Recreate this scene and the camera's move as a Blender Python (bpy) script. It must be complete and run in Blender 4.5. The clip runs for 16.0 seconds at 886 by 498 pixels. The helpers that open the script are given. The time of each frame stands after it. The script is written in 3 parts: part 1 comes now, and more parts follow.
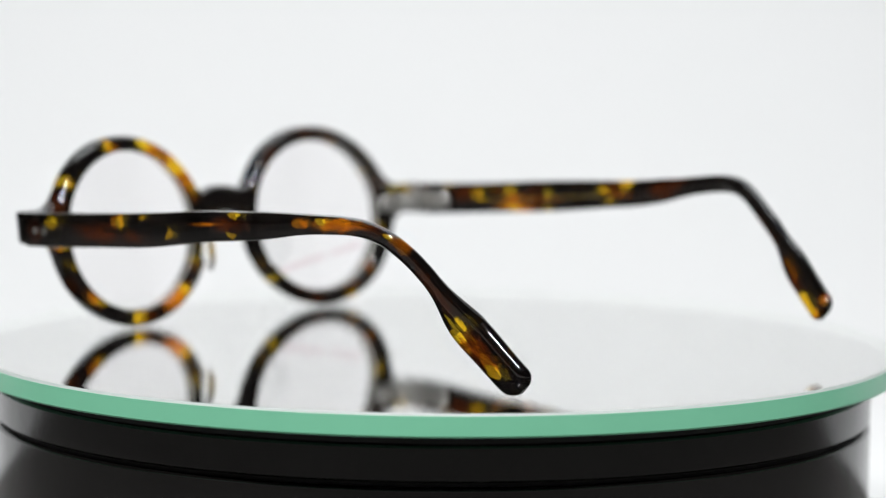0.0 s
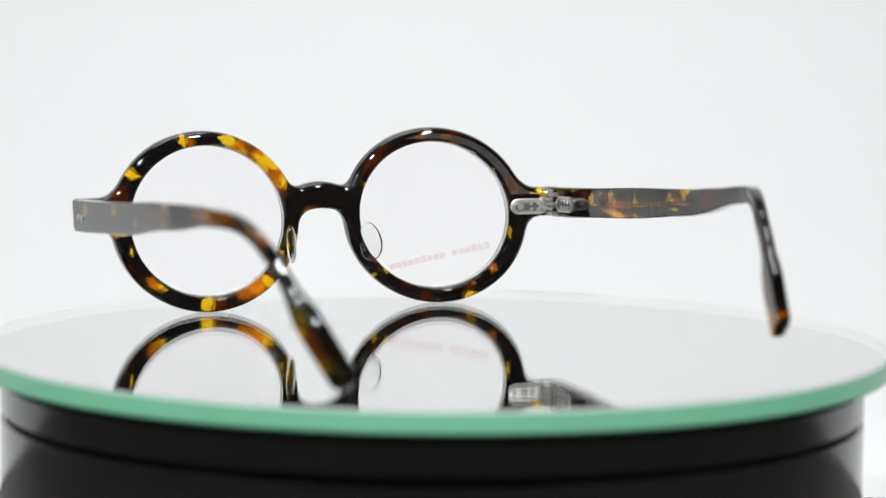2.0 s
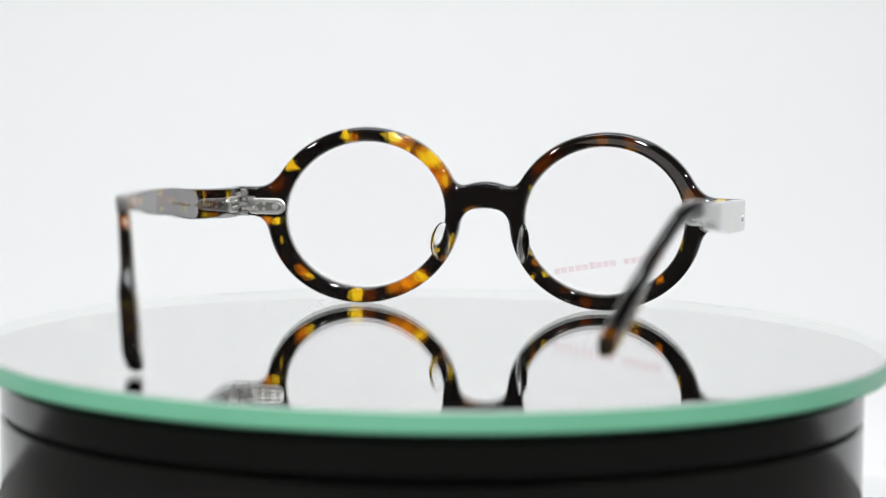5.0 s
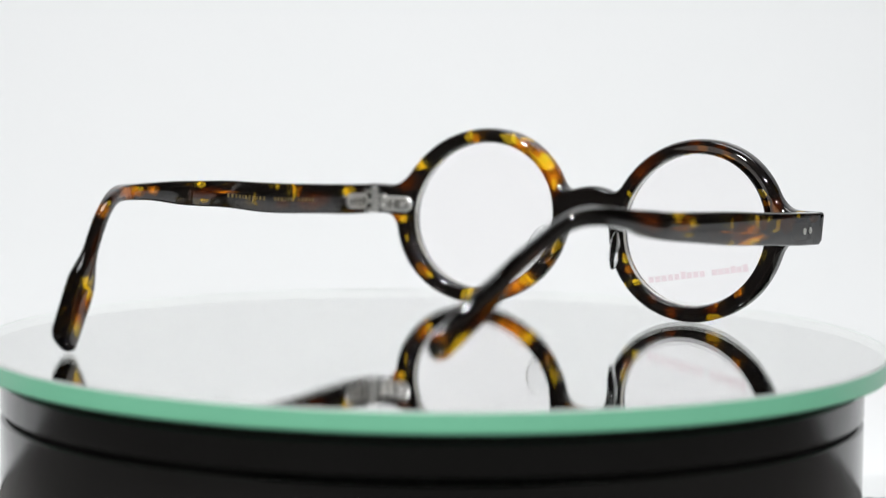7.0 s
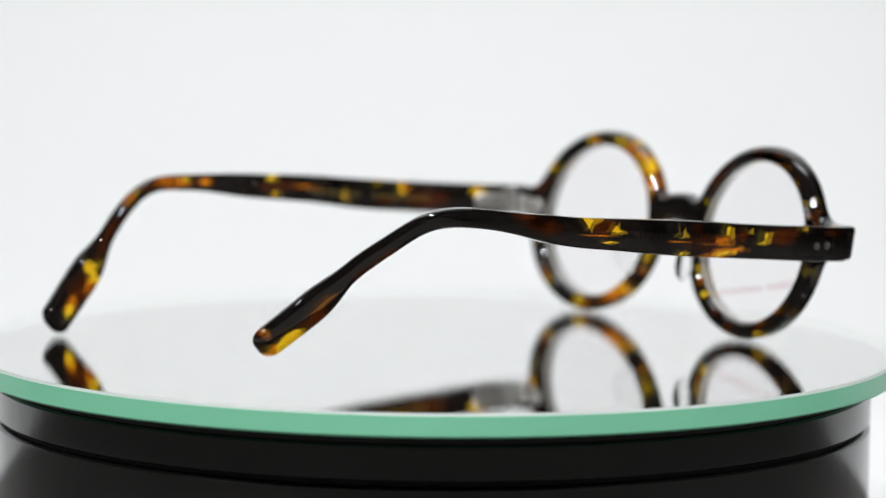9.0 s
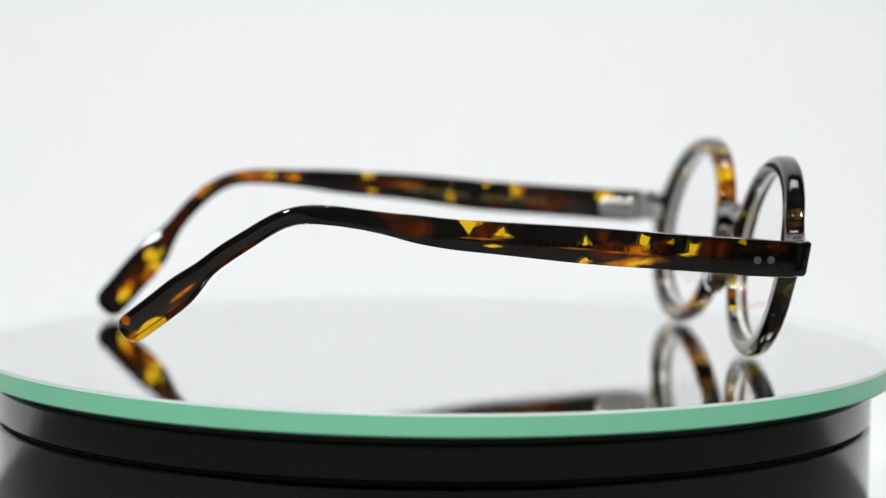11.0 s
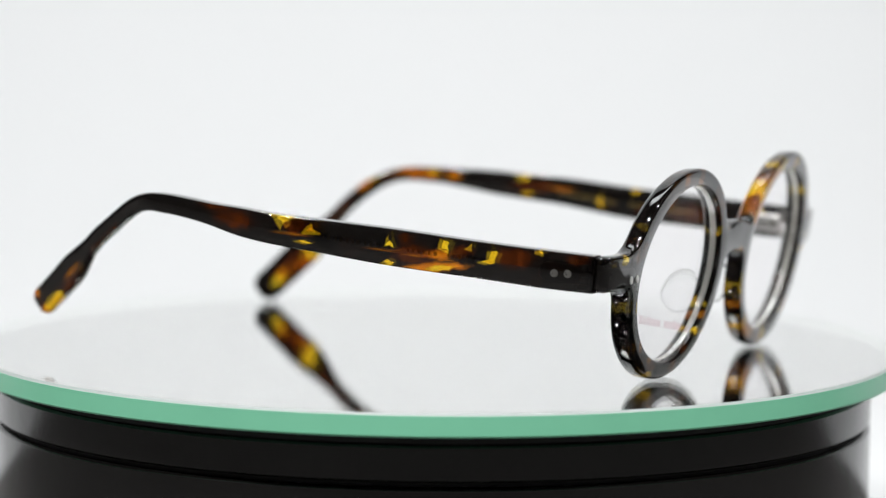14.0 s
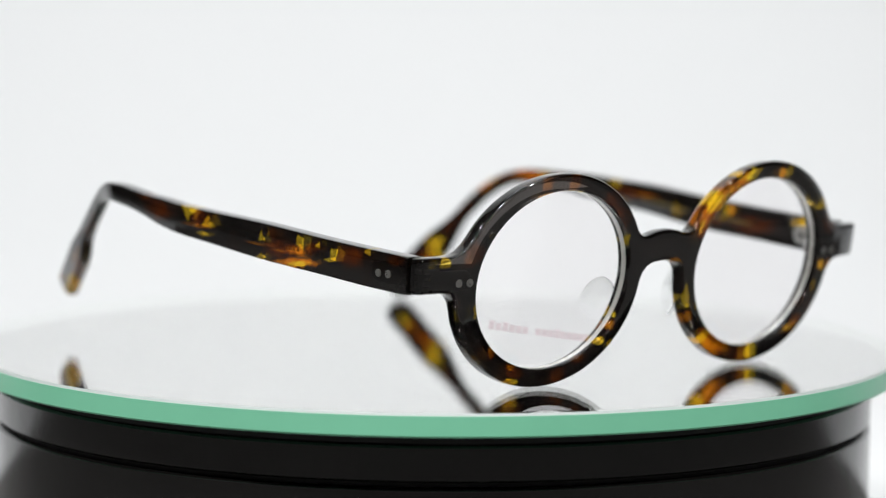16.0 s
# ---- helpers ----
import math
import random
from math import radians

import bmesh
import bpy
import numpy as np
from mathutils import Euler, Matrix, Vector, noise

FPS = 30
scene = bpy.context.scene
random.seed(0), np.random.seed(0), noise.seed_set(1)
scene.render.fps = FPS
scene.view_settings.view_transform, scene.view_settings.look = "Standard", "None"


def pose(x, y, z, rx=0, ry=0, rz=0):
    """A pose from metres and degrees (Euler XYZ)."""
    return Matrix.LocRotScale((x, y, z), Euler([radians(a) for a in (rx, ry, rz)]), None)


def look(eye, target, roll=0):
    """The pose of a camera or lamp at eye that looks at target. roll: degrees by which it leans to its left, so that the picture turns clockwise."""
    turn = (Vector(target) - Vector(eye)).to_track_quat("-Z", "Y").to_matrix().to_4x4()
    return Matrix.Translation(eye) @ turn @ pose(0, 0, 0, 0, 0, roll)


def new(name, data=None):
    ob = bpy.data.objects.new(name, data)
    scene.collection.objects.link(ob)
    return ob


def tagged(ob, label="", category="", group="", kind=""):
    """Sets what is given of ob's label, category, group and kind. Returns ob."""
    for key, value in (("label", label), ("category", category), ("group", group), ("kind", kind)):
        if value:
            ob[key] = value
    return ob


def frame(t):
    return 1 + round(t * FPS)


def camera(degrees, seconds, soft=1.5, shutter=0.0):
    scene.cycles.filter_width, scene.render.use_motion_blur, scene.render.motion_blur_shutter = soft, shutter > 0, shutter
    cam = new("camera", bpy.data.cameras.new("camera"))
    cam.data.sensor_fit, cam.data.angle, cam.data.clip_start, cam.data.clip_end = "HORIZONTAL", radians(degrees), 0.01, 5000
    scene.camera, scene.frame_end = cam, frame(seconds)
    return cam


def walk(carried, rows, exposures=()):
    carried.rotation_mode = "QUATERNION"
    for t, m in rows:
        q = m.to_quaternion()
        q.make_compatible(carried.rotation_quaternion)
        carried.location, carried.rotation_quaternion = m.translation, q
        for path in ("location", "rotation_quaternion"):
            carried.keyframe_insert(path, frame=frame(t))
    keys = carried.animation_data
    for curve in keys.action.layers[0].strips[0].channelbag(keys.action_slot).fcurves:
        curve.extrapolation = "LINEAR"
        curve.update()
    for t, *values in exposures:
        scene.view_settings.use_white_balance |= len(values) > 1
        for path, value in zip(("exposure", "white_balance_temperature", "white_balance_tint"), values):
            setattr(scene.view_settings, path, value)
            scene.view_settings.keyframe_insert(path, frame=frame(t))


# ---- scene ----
import itertools

# ---------------------------------------------------------------- camera
# A long lens on a tripod; refocusing on the far rims draws the view back by some millimetres.
cam = camera(16.85, 16.0, soft=1.15)
cam.data.dof.use_dof = True
cam.data.dof.aperture_fstop = 10.0
FOCUS = new("focus_point")  # where the lens is focused: near temple, then the rims, then the near temple again
cam.data.dof.focus_object = FOCUS
NEAR_FOCUS = pose(0.0, -0.7027, 0.0937, 90 - 5.81, 0, -0.175) @ pose(0, 0, 0, 0, 0, 0.62)
FAR_FOCUS = NEAR_FOCUS @ pose(0, 0, 0.0105)
walk(cam, [(0.0, NEAR_FOCUS), (1.7, NEAR_FOCUS), (1.9, FAR_FOCUS), (8.2, FAR_FOCUS), (8.45, NEAR_FOCUS), (16.0, NEAR_FOCUS)])

# ---------------------------------------------------------------- light
world = bpy.data.worlds.new("studio")
scene.world = world
world.use_nodes = True
world.node_tree.nodes["Background"].inputs[0].default_value = (0.8, 0.9, 1.0, 1)
world.node_tree.nodes["Background"].inputs[1].default_value = 0.05


def area_lamp(name, eye, target, width, depth, watts, colour=(1, 1, 1)):
    lamp = bpy.data.lights.new(name, "AREA")
    lamp.shape, lamp.size, lamp.size_y, lamp.energy, lamp.color = "ELLIPSE" if width < 0.5 else "RECTANGLE", width, depth, watts, colour
    ob = new(name, lamp)
    ob.matrix_world = look(eye, target)
    return ob


area_lamp("backdrop_lamp", (0, 0.26, 1.10), (0, 0.60, 0.05), 0.7, 0.25, 2.98, (0.942, 0.98, 1.0))
area_lamp("panel_lamp", (-0.04, -0.43, 0.78), (0, 0, 0), 0.07, 0.065, 5.5)
area_lamp("spot_lamp", (-0.44, -0.26, 0.58), (0, 0, 0), 0.05, 0.05, 2.2)
area_lamp("spot_lamp", (0.42, -0.30, 0.60), (0, 0, 0), 0.05, 0.05, 2.2)


# ---------------------------------------------------------------- materials
def material(name, colour, rough=0.5, metal=0.0, coat=0.0):
    m = bpy.data.materials.new(name)
    m.use_nodes = True
    b = m.node_tree.nodes["Principled BSDF"]
    b.inputs["Base Color"].default_value = (*colour, 1)
    b.inputs["Roughness"].default_value = rough
    b.inputs["Metallic"].default_value = metal
    b.inputs["Coat Weight"].default_value = coat
    return m


def link(m, a, b):
    m.node_tree.links.new(a, b)


def node(m, kind, **inputs):
    n = m.node_tree.nodes.new(kind)
    for k, v in inputs.items():
        n.inputs[k].default_value = v
    return n


def mottled(m, low, high, scale, rough_low, rough_high, bump=0.0, bump_scale=400.0):
    """Slow colour and gloss variation at two scales, with a fine relief."""
    b = m.node_tree.nodes["Principled BSDF"]
    co = node(m, "ShaderNodeTexCoord")
    n1 = node(m, "ShaderNodeTexNoise", Scale=scale, Detail=6.0, Roughness=0.6)
    link(m, co.outputs["Object"], n1.inputs["Vector"])
    mix = node(m, "ShaderNodeMix")
    mix.data_type = "RGBA"
    mix.inputs["A"].default_value, mix.inputs["B"].default_value = (*low, 1), (*high, 1)
    link(m, n1.outputs["Fac"], mix.inputs["Factor"])
    link(m, mix.outputs["Result"], b.inputs["Base Color"])
    mr = node(m, "ShaderNodeMapRange")
    mr.inputs["To Min"].default_value, mr.inputs["To Max"].default_value = rough_low, rough_high
    link(m, n1.outputs["Fac"], mr.inputs["Value"])
    link(m, mr.outputs["Result"], b.inputs["Roughness"])
    if bump:
        n2 = node(m, "ShaderNodeTexNoise", Scale=bump_scale, Detail=4.0)
        link(m, co.outputs["Object"], n2.inputs["Vector"])
        bp = node(m, "ShaderNodeBump", Strength=bump, Distance=0.0005)
        link(m, n2.outputs["Fac"], bp.inputs["Height"])
        link(m, bp.outputs["Normal"], b.inputs["Normal"])
    return m


def tortoiseshell(name, axes, patches):
    """Polished acetate: near-black brown with clouds of red-brown, and amber and yellow chips that run through the sheet.
    patches: (a, b, half length, half width, turn, tone) in mm on the two axes; tone 0 red-brown, 1 amber, 2 yellow, 3 a yellow shard."""
    m = material(name, (0.01, 0.005, 0.003), 0.03)
    tree, b = m.node_tree, m.node_tree.nodes["Principled BSDF"]
    b.inputs["IOR"].default_value = 1.49
    b.inputs["Coat Weight"].default_value, b.inputs["Coat Roughness"].default_value = 0.5, 0.02
    co = node(m, "ShaderNodeTexCoord")
    sep = node(m, "ShaderNodeSeparateXYZ")
    link(m, co.outputs["Object"], sep.inputs[0])
    flat = node(m, "ShaderNodeCombineXYZ")
    link(m, sep.outputs[axes[0]], flat.inputs["X"])
    link(m, sep.outputs[axes[1]], flat.inputs["Y"])
    wob = node(m, "ShaderNodeTexNoise", Scale=330.0, Detail=2.5, Roughness=0.55)
    link(m, co.outputs["Object"], wob.inputs["Vector"])
    off = node(m, "ShaderNodeVectorMath")
    off.operation = "MULTIPLY_ADD"
    off.inputs[1].default_value, off.inputs[2].default_value = (0.0026, 0.0026, 0), (-0.0013, -0.0013, 0)
    link(m, wob.outputs["Color"], off.inputs[0])
    add = node(m, "ShaderNodeVectorMath")
    link(m, flat.outputs[0], add.inputs[0])
    link(m, off.outputs[0], add.inputs[1])
    tones = {0: None, 1: None, 2: None}
    for a, c, ra, rb, turn, tone in patches:
        shard, tone = tone == 3, min(tone, 2)
        mp = node(m, "ShaderNodeMapping")
        mp.vector_type = "TEXTURE"
        mp.inputs["Location"].default_value = (a / 1000, c / 1000, 0)
        mp.inputs["Rotation"].default_value = (0, 0, radians(turn))
        mp.inputs["Scale"].default_value = (ra / 1000, rb / 1000, 1)
        link(m, (flat if rb < 0.5 else add).outputs[0], mp.inputs["Vector"])
        ln = node(m, "ShaderNodeMath" if shard else "ShaderNodeVectorMath")
        if shard:  # a chip with three corners, its point up
            cut = node(m, "ShaderNodeSeparateXYZ")
            link(m, mp.outputs[0], cut.inputs[0])
            wide = node(m, "ShaderNodeMath")
            wide.operation = "ABSOLUTE"
            link(m, cut.outputs["X"], wide.inputs[0])
            slope = node(m, "ShaderNodeMath")
            slope.operation = "MULTIPLY_ADD"
            slope.inputs[1].default_value = 2.0
            link(m, wide.outputs[0], slope.inputs[0])
            link(m, cut.outputs["Y"], slope.inputs[2])
            low = node(m, "ShaderNodeMath")
            low.operation = "MULTIPLY"
            low.inputs[1].default_value = -1.0
            link(m, cut.outputs["Y"], low.inputs[0])
            ln.operation = "MAXIMUM"
            link(m, slope.outputs[0], ln.inputs[0])
            link(m, low.outputs[0], ln.inputs[1])
        elif len(tree.nodes) % 3:
            size = node(m, "ShaderNodeVectorMath")
            size.operation = "ABSOLUTE"
            link(m, mp.outputs[0], size.inputs[0])
            ln.operation = "DOT_PRODUCT"
            ln.inputs[1].default_value = (0.78, 0.78, 0)
            link(m, size.outputs[0], ln.inputs[0])
        else:
            ln.operation = "LENGTH"
            link(m, mp.outputs[0], ln.inputs[0])
        last = tones[tone]
        if last is None:
            tones[tone] = ln.outputs["Value"]
        else:
            mn = node(m, "ShaderNodeMath")
            mn.operation = "MINIMUM"
            link(m, last, mn.inputs[0])
            link(m, ln.outputs["Value"], mn.inputs[1])
            tones[tone] = mn.outputs[0]
    cloud = node(m, "ShaderNodeTexNoise", Scale=95.0, Detail=5.0, Roughness=0.6, Distortion=0.6)
    link(m, co.outputs["Object"], cloud.inputs["Vector"])
    ramp = node(m, "ShaderNodeMapRange")
    ramp.inputs["From Min"].default_value, ramp.inputs["From Max"].default_value = 0.58, 0.90
    link(m, cloud.outputs["Fac"], ramp.inputs["Value"])
    dark = node(m, "ShaderNodeMix")
    dark.data_type = "RGBA"
    dark.inputs["A"].default_value, dark.inputs["B"].default_value = (0.0110, 0.0092, 0.0082, 1), (0.030, 0.0095, 0.004, 1)
    link(m, ramp.outputs["Result"], dark.inputs["Factor"])
    colour = dark.outputs["Result"]
    fine = node(m, "ShaderNodeTexNoise", Scale=290.0, Detail=3.0, Roughness=0.55)
    link(m, co.outputs["Object"], fine.inputs["Vector"])
    spread = node(m, "ShaderNodeMapRange")
    spread.inputs["From Min"].default_value, spread.inputs["From Max"].default_value = 0.34, 0.66
    link(m, fine.outputs["Fac"], spread.inputs["Value"])
    tints = ((0, (0.018, 0.006, 0.003), (0.13, 0.028, 0.005), 0.8), (1, (0.30, 0.055, 0.004), (0.93, 0.30, 0.009), 0.6), (2, (1.0, 0.52, 0.008), (1.0, 0.72, 0.03), 0.16))
    for tone, low, high, edge in tints:
        if tones[tone] is None:
            continue
        mask = node(m, "ShaderNodeMapRange")
        mask.interpolation_type = "SMOOTHSTEP"
        mask.inputs["From Min"].default_value, mask.inputs["From Max"].default_value = 1.0 + edge, 1.0 - edge * 0.4
        link(m, tones[tone], mask.inputs["Value"])
        hue = node(m, "ShaderNodeMix")
        hue.data_type = "RGBA"
        hue.inputs["A"].default_value, hue.inputs["B"].default_value = (*low, 1), (*high, 1)
        link(m, spread.outputs["Result"], hue.inputs["Factor"])
        over = node(m, "ShaderNodeMix")
        over.data_type = "RGBA"
        link(m, mask.outputs["Result"], over.inputs["Factor"])
        link(m, colour, over.inputs["A"])
        link(m, hue.outputs["Result"], over.inputs["B"])
        colour = over.outputs["Result"]
    link(m, colour, b.inputs["Base Color"])
    # clear, tinted acetate: what is not dark lets the light through
    b.inputs["Transmission Weight"].default_value = 0.75
    return m


def clear(name, tint, gloss_share, ior=1.49, rough=0.02):
    """Thin clear sheet: passes light straight on, with gloss by Fresnel."""
    m = bpy.data.materials.new(name)
    m.use_nodes = True
    t = m.node_tree
    t.nodes.remove(t.nodes["Principled BSDF"])
    pas = node(m, "ShaderNodeBsdfTransparent", Color=(*tint, 1))
    gl = node(m, "ShaderNodeBsdfGlossy", Roughness=rough)
    fr = node(m, "ShaderNodeFresnel", IOR=ior)
    mul = node(m, "ShaderNodeMath")
    mul.operation = "MULTIPLY"
    mul.inputs[1].default_value = gloss_share
    link(m, fr.outputs[0], mul.inputs[0])
    mix = node(m, "ShaderNodeMixShader")
    link(m, mul.outputs[0], mix.inputs[0])
    link(m, pas.outputs[0], mix.inputs[1])
    link(m, gl.outputs[0], mix.inputs[2])
    link(m, mix.outputs[0], t.nodes["Material Output"].inputs["Surface"])
    return m


def glass(name, tint, rough, ior):
    """Solid clear body that refracts."""
    m = material(name, tint, rough)
    b = m.node_tree.nodes["Principled BSDF"]
    b.inputs["Transmission Weight"].default_value = 1.0
    b.inputs["IOR"].default_value = ior
    return m


def glaze(name, share):
    """A clear polished face that throws back a share of the light at this flat view and lets the rest on."""
    m = bpy.data.materials.new(name)
    m.use_nodes = True
    t = m.node_tree
    t.nodes.remove(t.nodes["Principled BSDF"])
    mix = node(m, "ShaderNodeMixShader")
    mix.inputs[0].default_value = share
    link(m, node(m, "ShaderNodeBsdfTransparent", Color=(1, 1, 1, 1)).outputs[0], mix.inputs[1])
    link(m, node(m, "ShaderNodeBsdfGlossy", Color=(1, 1, 1, 1), Roughness=0.0).outputs[0], mix.inputs[2])
    link(m, mix.outputs[0], t.nodes["Material Output"].inputs["Surface"])
    return m


# chips of the front sheet on x, z; of the temples on y, z, the right tip's with painted glints
FRONT_LEFT_CHIPS = [(-38.9, 43.5, 1.1, 1.7, 15, 2), (-53.7, 35.6, 2.2, 1.3, -20, 2), (-26.8, 43.6, 2.2, 1.3, -20, 2), (-24.0, 42.0, 2.6, 1.4, -25, 1), (-17.6, 37.6, 1.2, 2.4, 38, 2),
                    (-16.0, 35.4, 3.2, 5.4, 38, 1), (-14.0, 31.8, 1.6, 2.0, 30, 0), (-3.9, 25.0, 1.8, 0.7, 0, 1), (-59.4, 20.9, 1.6, 0.9, 0, 1), (-48.7, 7.6, 2.2, 0.9, -35, 1),
                    (-34.4, 2.3, 1.9, 1.7, 0, 2), (-31.2, 2.0, 1.8, 1.2, 0, 0), (-21.0, 6.0, 4.4, 2.0, 25, 1), (-25.0, 4.3, 1.4, 1.2, 0, 0), (-56.0, 10.5, 2.4, 1.4, -50, 0), (-57.5, 31.0, 2.0, 2.0, 0, 0)]
FRONT_LEFT_EDGE_CHIPS = [(-14.2, 27.0, 0.5, 3.4, 0, 2), (-14.5, 20.4, 0.5, 2.8, -5, 2), (-54.4, 16.0, 0.5, 1.2, 10, 2), (-23.5, 39.3, 2.5, 1.0, 35, 2), (-14.8, 37.6, 1.3, 2.8, 40, 2), (-11.6, 32.2, 0.7, 1.7, 10, 2),
                         (-36.6, 42.9, 0.8, 1.3, 0, 1), (-48.3, 35.8, 0.6, 1.6, -35, 2), (-56.4, 21.0, 1.0, 0.9, 0, 2), (-16.9, 6.8, 2.5, 1.2, -38, 2), (-9.6, 17.0, 0.8, 2.2, -15, 2),
                         (-13.8, 15.2, 0.6, 1.5, 20, 2), (-21.9, 43.8, 1.5, 0.6, -25, 2), (-46.5, 6.8, 1.2, 0.5, -30, 2), (-11.0, 12.0, 0.8, 1.2, 30, 1)]
FRONT_RIGHT_CHIPS = [(28.8, 44.2, 1.2, 1.7, 0, 0), (36.5, 43.8, 1.1, 1.4, 0, 0), (13.6, 36.6, 2.2, 1.2, 42, 0), (16.6, 39.6, 2.0, 1.1, 38, 0), (53.8, 29.8, 2.0, 1.5, -45, 0), (61.2, 28.7, 1.3, 1.1, 0, 2),
                     (50.3, 17.1, 0.6, 0.8, 0, 2), (39.7, 1.8, 2.0, 0.8, 12, 2), (38.6, 3.6, 1.6, 0.8, 12, 0), (12.2, 7.9, 0.9, 0.9, 0, 2), (27.0, 2.0, 1.2, 1.2, 0, 0), (21.3, 5.4, 1.4, 0.8, -20, 0), (-1.6, 24.8, 1.4, 0.6, 0, 2)]
FRONT_RIGHT_EDGE_CHIPS = [(48.4, 33.0, 0.5, 1.3, 30, 2), (36.8, 41.3, 1.4, 0.6, -15, 1), (28.4, 41.9, 2.2, 0.4, 3, 2), (49.8, 30.4, 0.5, 0.9, 0, 1), (51.5, 18.3, 0.5, 2.0, 8, 2), (46.0, 8.7, 0.8, 1.1, 0, 1),
                          (40.3, 5.2, 0.8, 0.5, 0, 1), (15.7, 9.0, 1.2, 0.6, -35, 2), (13.0, 12.1, 0.8, 0.9, 0, 1), (12.4, 34.1, 0.6, 0.6, 0, 0), (10.9, 31.0, 0.5, 1.0, -8, 2), (11.6, 16.4, 0.5, 2.4, 12, 2)]
RIGHT_TEMPLE_CHIPS = [(-5.1, 33.7, 3.1, 1.7, 180, 3), (2.2, 32.6, 2.2, 1.2, 0, 3), (-1.8, 33.0, 2.4, 1.4, 0, 0), (0.2, 29.4, 1.8, 0.35, -3, 2), (20.4, 30.9, 1.3, 1.4, 0, 3), (20.2, 26.0, 1.2, 0.8, 0, 2),
                      (33.5, 30.4, 1.3, 1.2, 25, 2), (31.8, 28.4, 2.4, 0.7, 0, 1), (31.3, 25.7, 5.0, 0.9, 4, 1), (32.2, 25.4, 2.8, 0.6, 4, 2), (39.4, 30.5, 0.8, 0.9, -30, 3),
                      (44.4, 28.5, 1.2, 1.3, 30, 2), (43.0, 27.2, 1.5, 0.35, 0, 2), (55.0, 30.0, 0.9, 0.5, 0, 2), (37.4, 29.2, 1.6, 1.0, 0, 0), (49.5, 28.4, 3.2, 1.5, 0, 0)]
# The first three, hair-thin, are painted for reflections inside the acetate.
RIGHT_TIP_CHIPS_GLINTS = [(30.2, 27.6, 4.6, 0.15, -4, 1), (18.5, 28.7, 3.0, 0.14, -4, 1), (-2.5, 31.0, 4.0, 0.14, -4, 1), (24.6, 31.4, 0.9, 1.0, 0, 0), (63.6, 28.9, 1.8, 0.9, 0, 0), (26.0, 28.0, 3.4, 1.4, 0, 0),
                   (-21.7, 35.9, 3.0, 0.6, -8, 0), (-17.0, 33.4, 3.6, 1.4, -8, 0), (-71.3, 10.9, 3.6, 1.6, 38, 2), (-74.4, 8.8, 1.5, 1.2, 38, 1), (-77.0, 12.6, 0.8, 1.3, 40, 1),
                   (-64.9, 18.6, 2.6, 0.4, 40, 1), (-54.5, 26.3, 4.6, 0.7, 38, 0), (-66.0, 14.8, 3.0, 1.2, 40, 0)]
LEFT_TEMPLE_CHIPS = [(31.8, 30.2, 2.4, 1.0, -80, 3), (24.3, 31.8, 0.9, 0.8, 0, 2), (14.4, 28.8, 1.8, 1.0, 100, 3), (27.3, 26.9, 2.2, 1.1, 0, 0), (-6.7, 34.3, 1.5, 0.9, 0, 2), (-5.6, 30.1, 1.5, 0.6, 0, 2),
                     (-4.0, 31.8, 4.4, 1.2, 0, 0), (-36.0, 34.0, 4.6, 1.1, -2, 1), (4.0, 31.5, 3.0, 0.3, -3, 1), (55.7, 28.3, 2.2, 1.4, 0, 2), (33.4, 30.2, 1.4, 1.0, 0, 1),
                     (-26.0, 33.8, 1.8, 1.0, 0, 1), (-31.8, 34.8, 1.5, 0.6, 0, 2), (40.0, 27.0, 5.0, 1.6, 0, 0), (62.0, 25.5, 2.0, 2.0, 0, 0)]
LEFT_TIP_CHIPS = [(-61.3, 11.8, 1.6, 1.3, 50, 2), (-63.3, 14.9, 1.6, 1.2, 50, 2), (-62.0, 14.0, 3.4, 0.42, 48, 2), (-70.2, 5.2, 1.8, 1.1, 45, 2), (-75.6, 8.6, 0.6, 0.6, 0, 1), (-66.5, 9.4, 4.4, 2.0, 48, 0), (-63.6, 10.6, 2.2, 1.0, 48, 1), (-69.6, 6.6, 2.2, 0.9, 45, 1),
                  (-73.2, 10.8, 2.2, 0.7, 52, 2), (-57.0, 22.0, 5.0, 0.8, 52, 0), (-50.0, 30.6, 2.0, 0.9, 40, 1), (-47.3, 32.3, 0.9, 0.4, 30, 2), (-44.0, 33.4, 1.6, 0.9, 20, 0)]

M_FRONT = tortoiseshell("tortoiseshell_front", "XZ", FRONT_LEFT_CHIPS + FRONT_LEFT_EDGE_CHIPS + FRONT_RIGHT_CHIPS + FRONT_RIGHT_EDGE_CHIPS)
M_TEMPLE_R = tortoiseshell("tortoiseshell_temple", "YZ", RIGHT_TEMPLE_CHIPS + RIGHT_TIP_CHIPS_GLINTS)
M_TEMPLE_L = tortoiseshell("tortoiseshell_temple", "YZ", LEFT_TEMPLE_CHIPS + LEFT_TIP_CHIPS)
M_LENS = clear("lens_plastic", (0.990, 0.984, 0.987), 0.05)
M_PAD = glass("pad_acetate", (0.99, 0.995, 0.993), 0.02, 1.13)
M_PAD.node_tree.nodes["Principled BSDF"].inputs["Coat Weight"].default_value = 0.8
M_LENS_EDGE = mottled(material("lens_edge", (0.7, 0.69, 0.65), 0.25), (0.62, 0.60, 0.54), (0.78, 0.77, 0.73), 300, 0.15, 0.35)
M_LENS_EDGE.node_tree.nodes["Principled BSDF"].inputs["Transmission Weight"].default_value = 0.5
M_FACE = glaze("glass_face", 0.38)
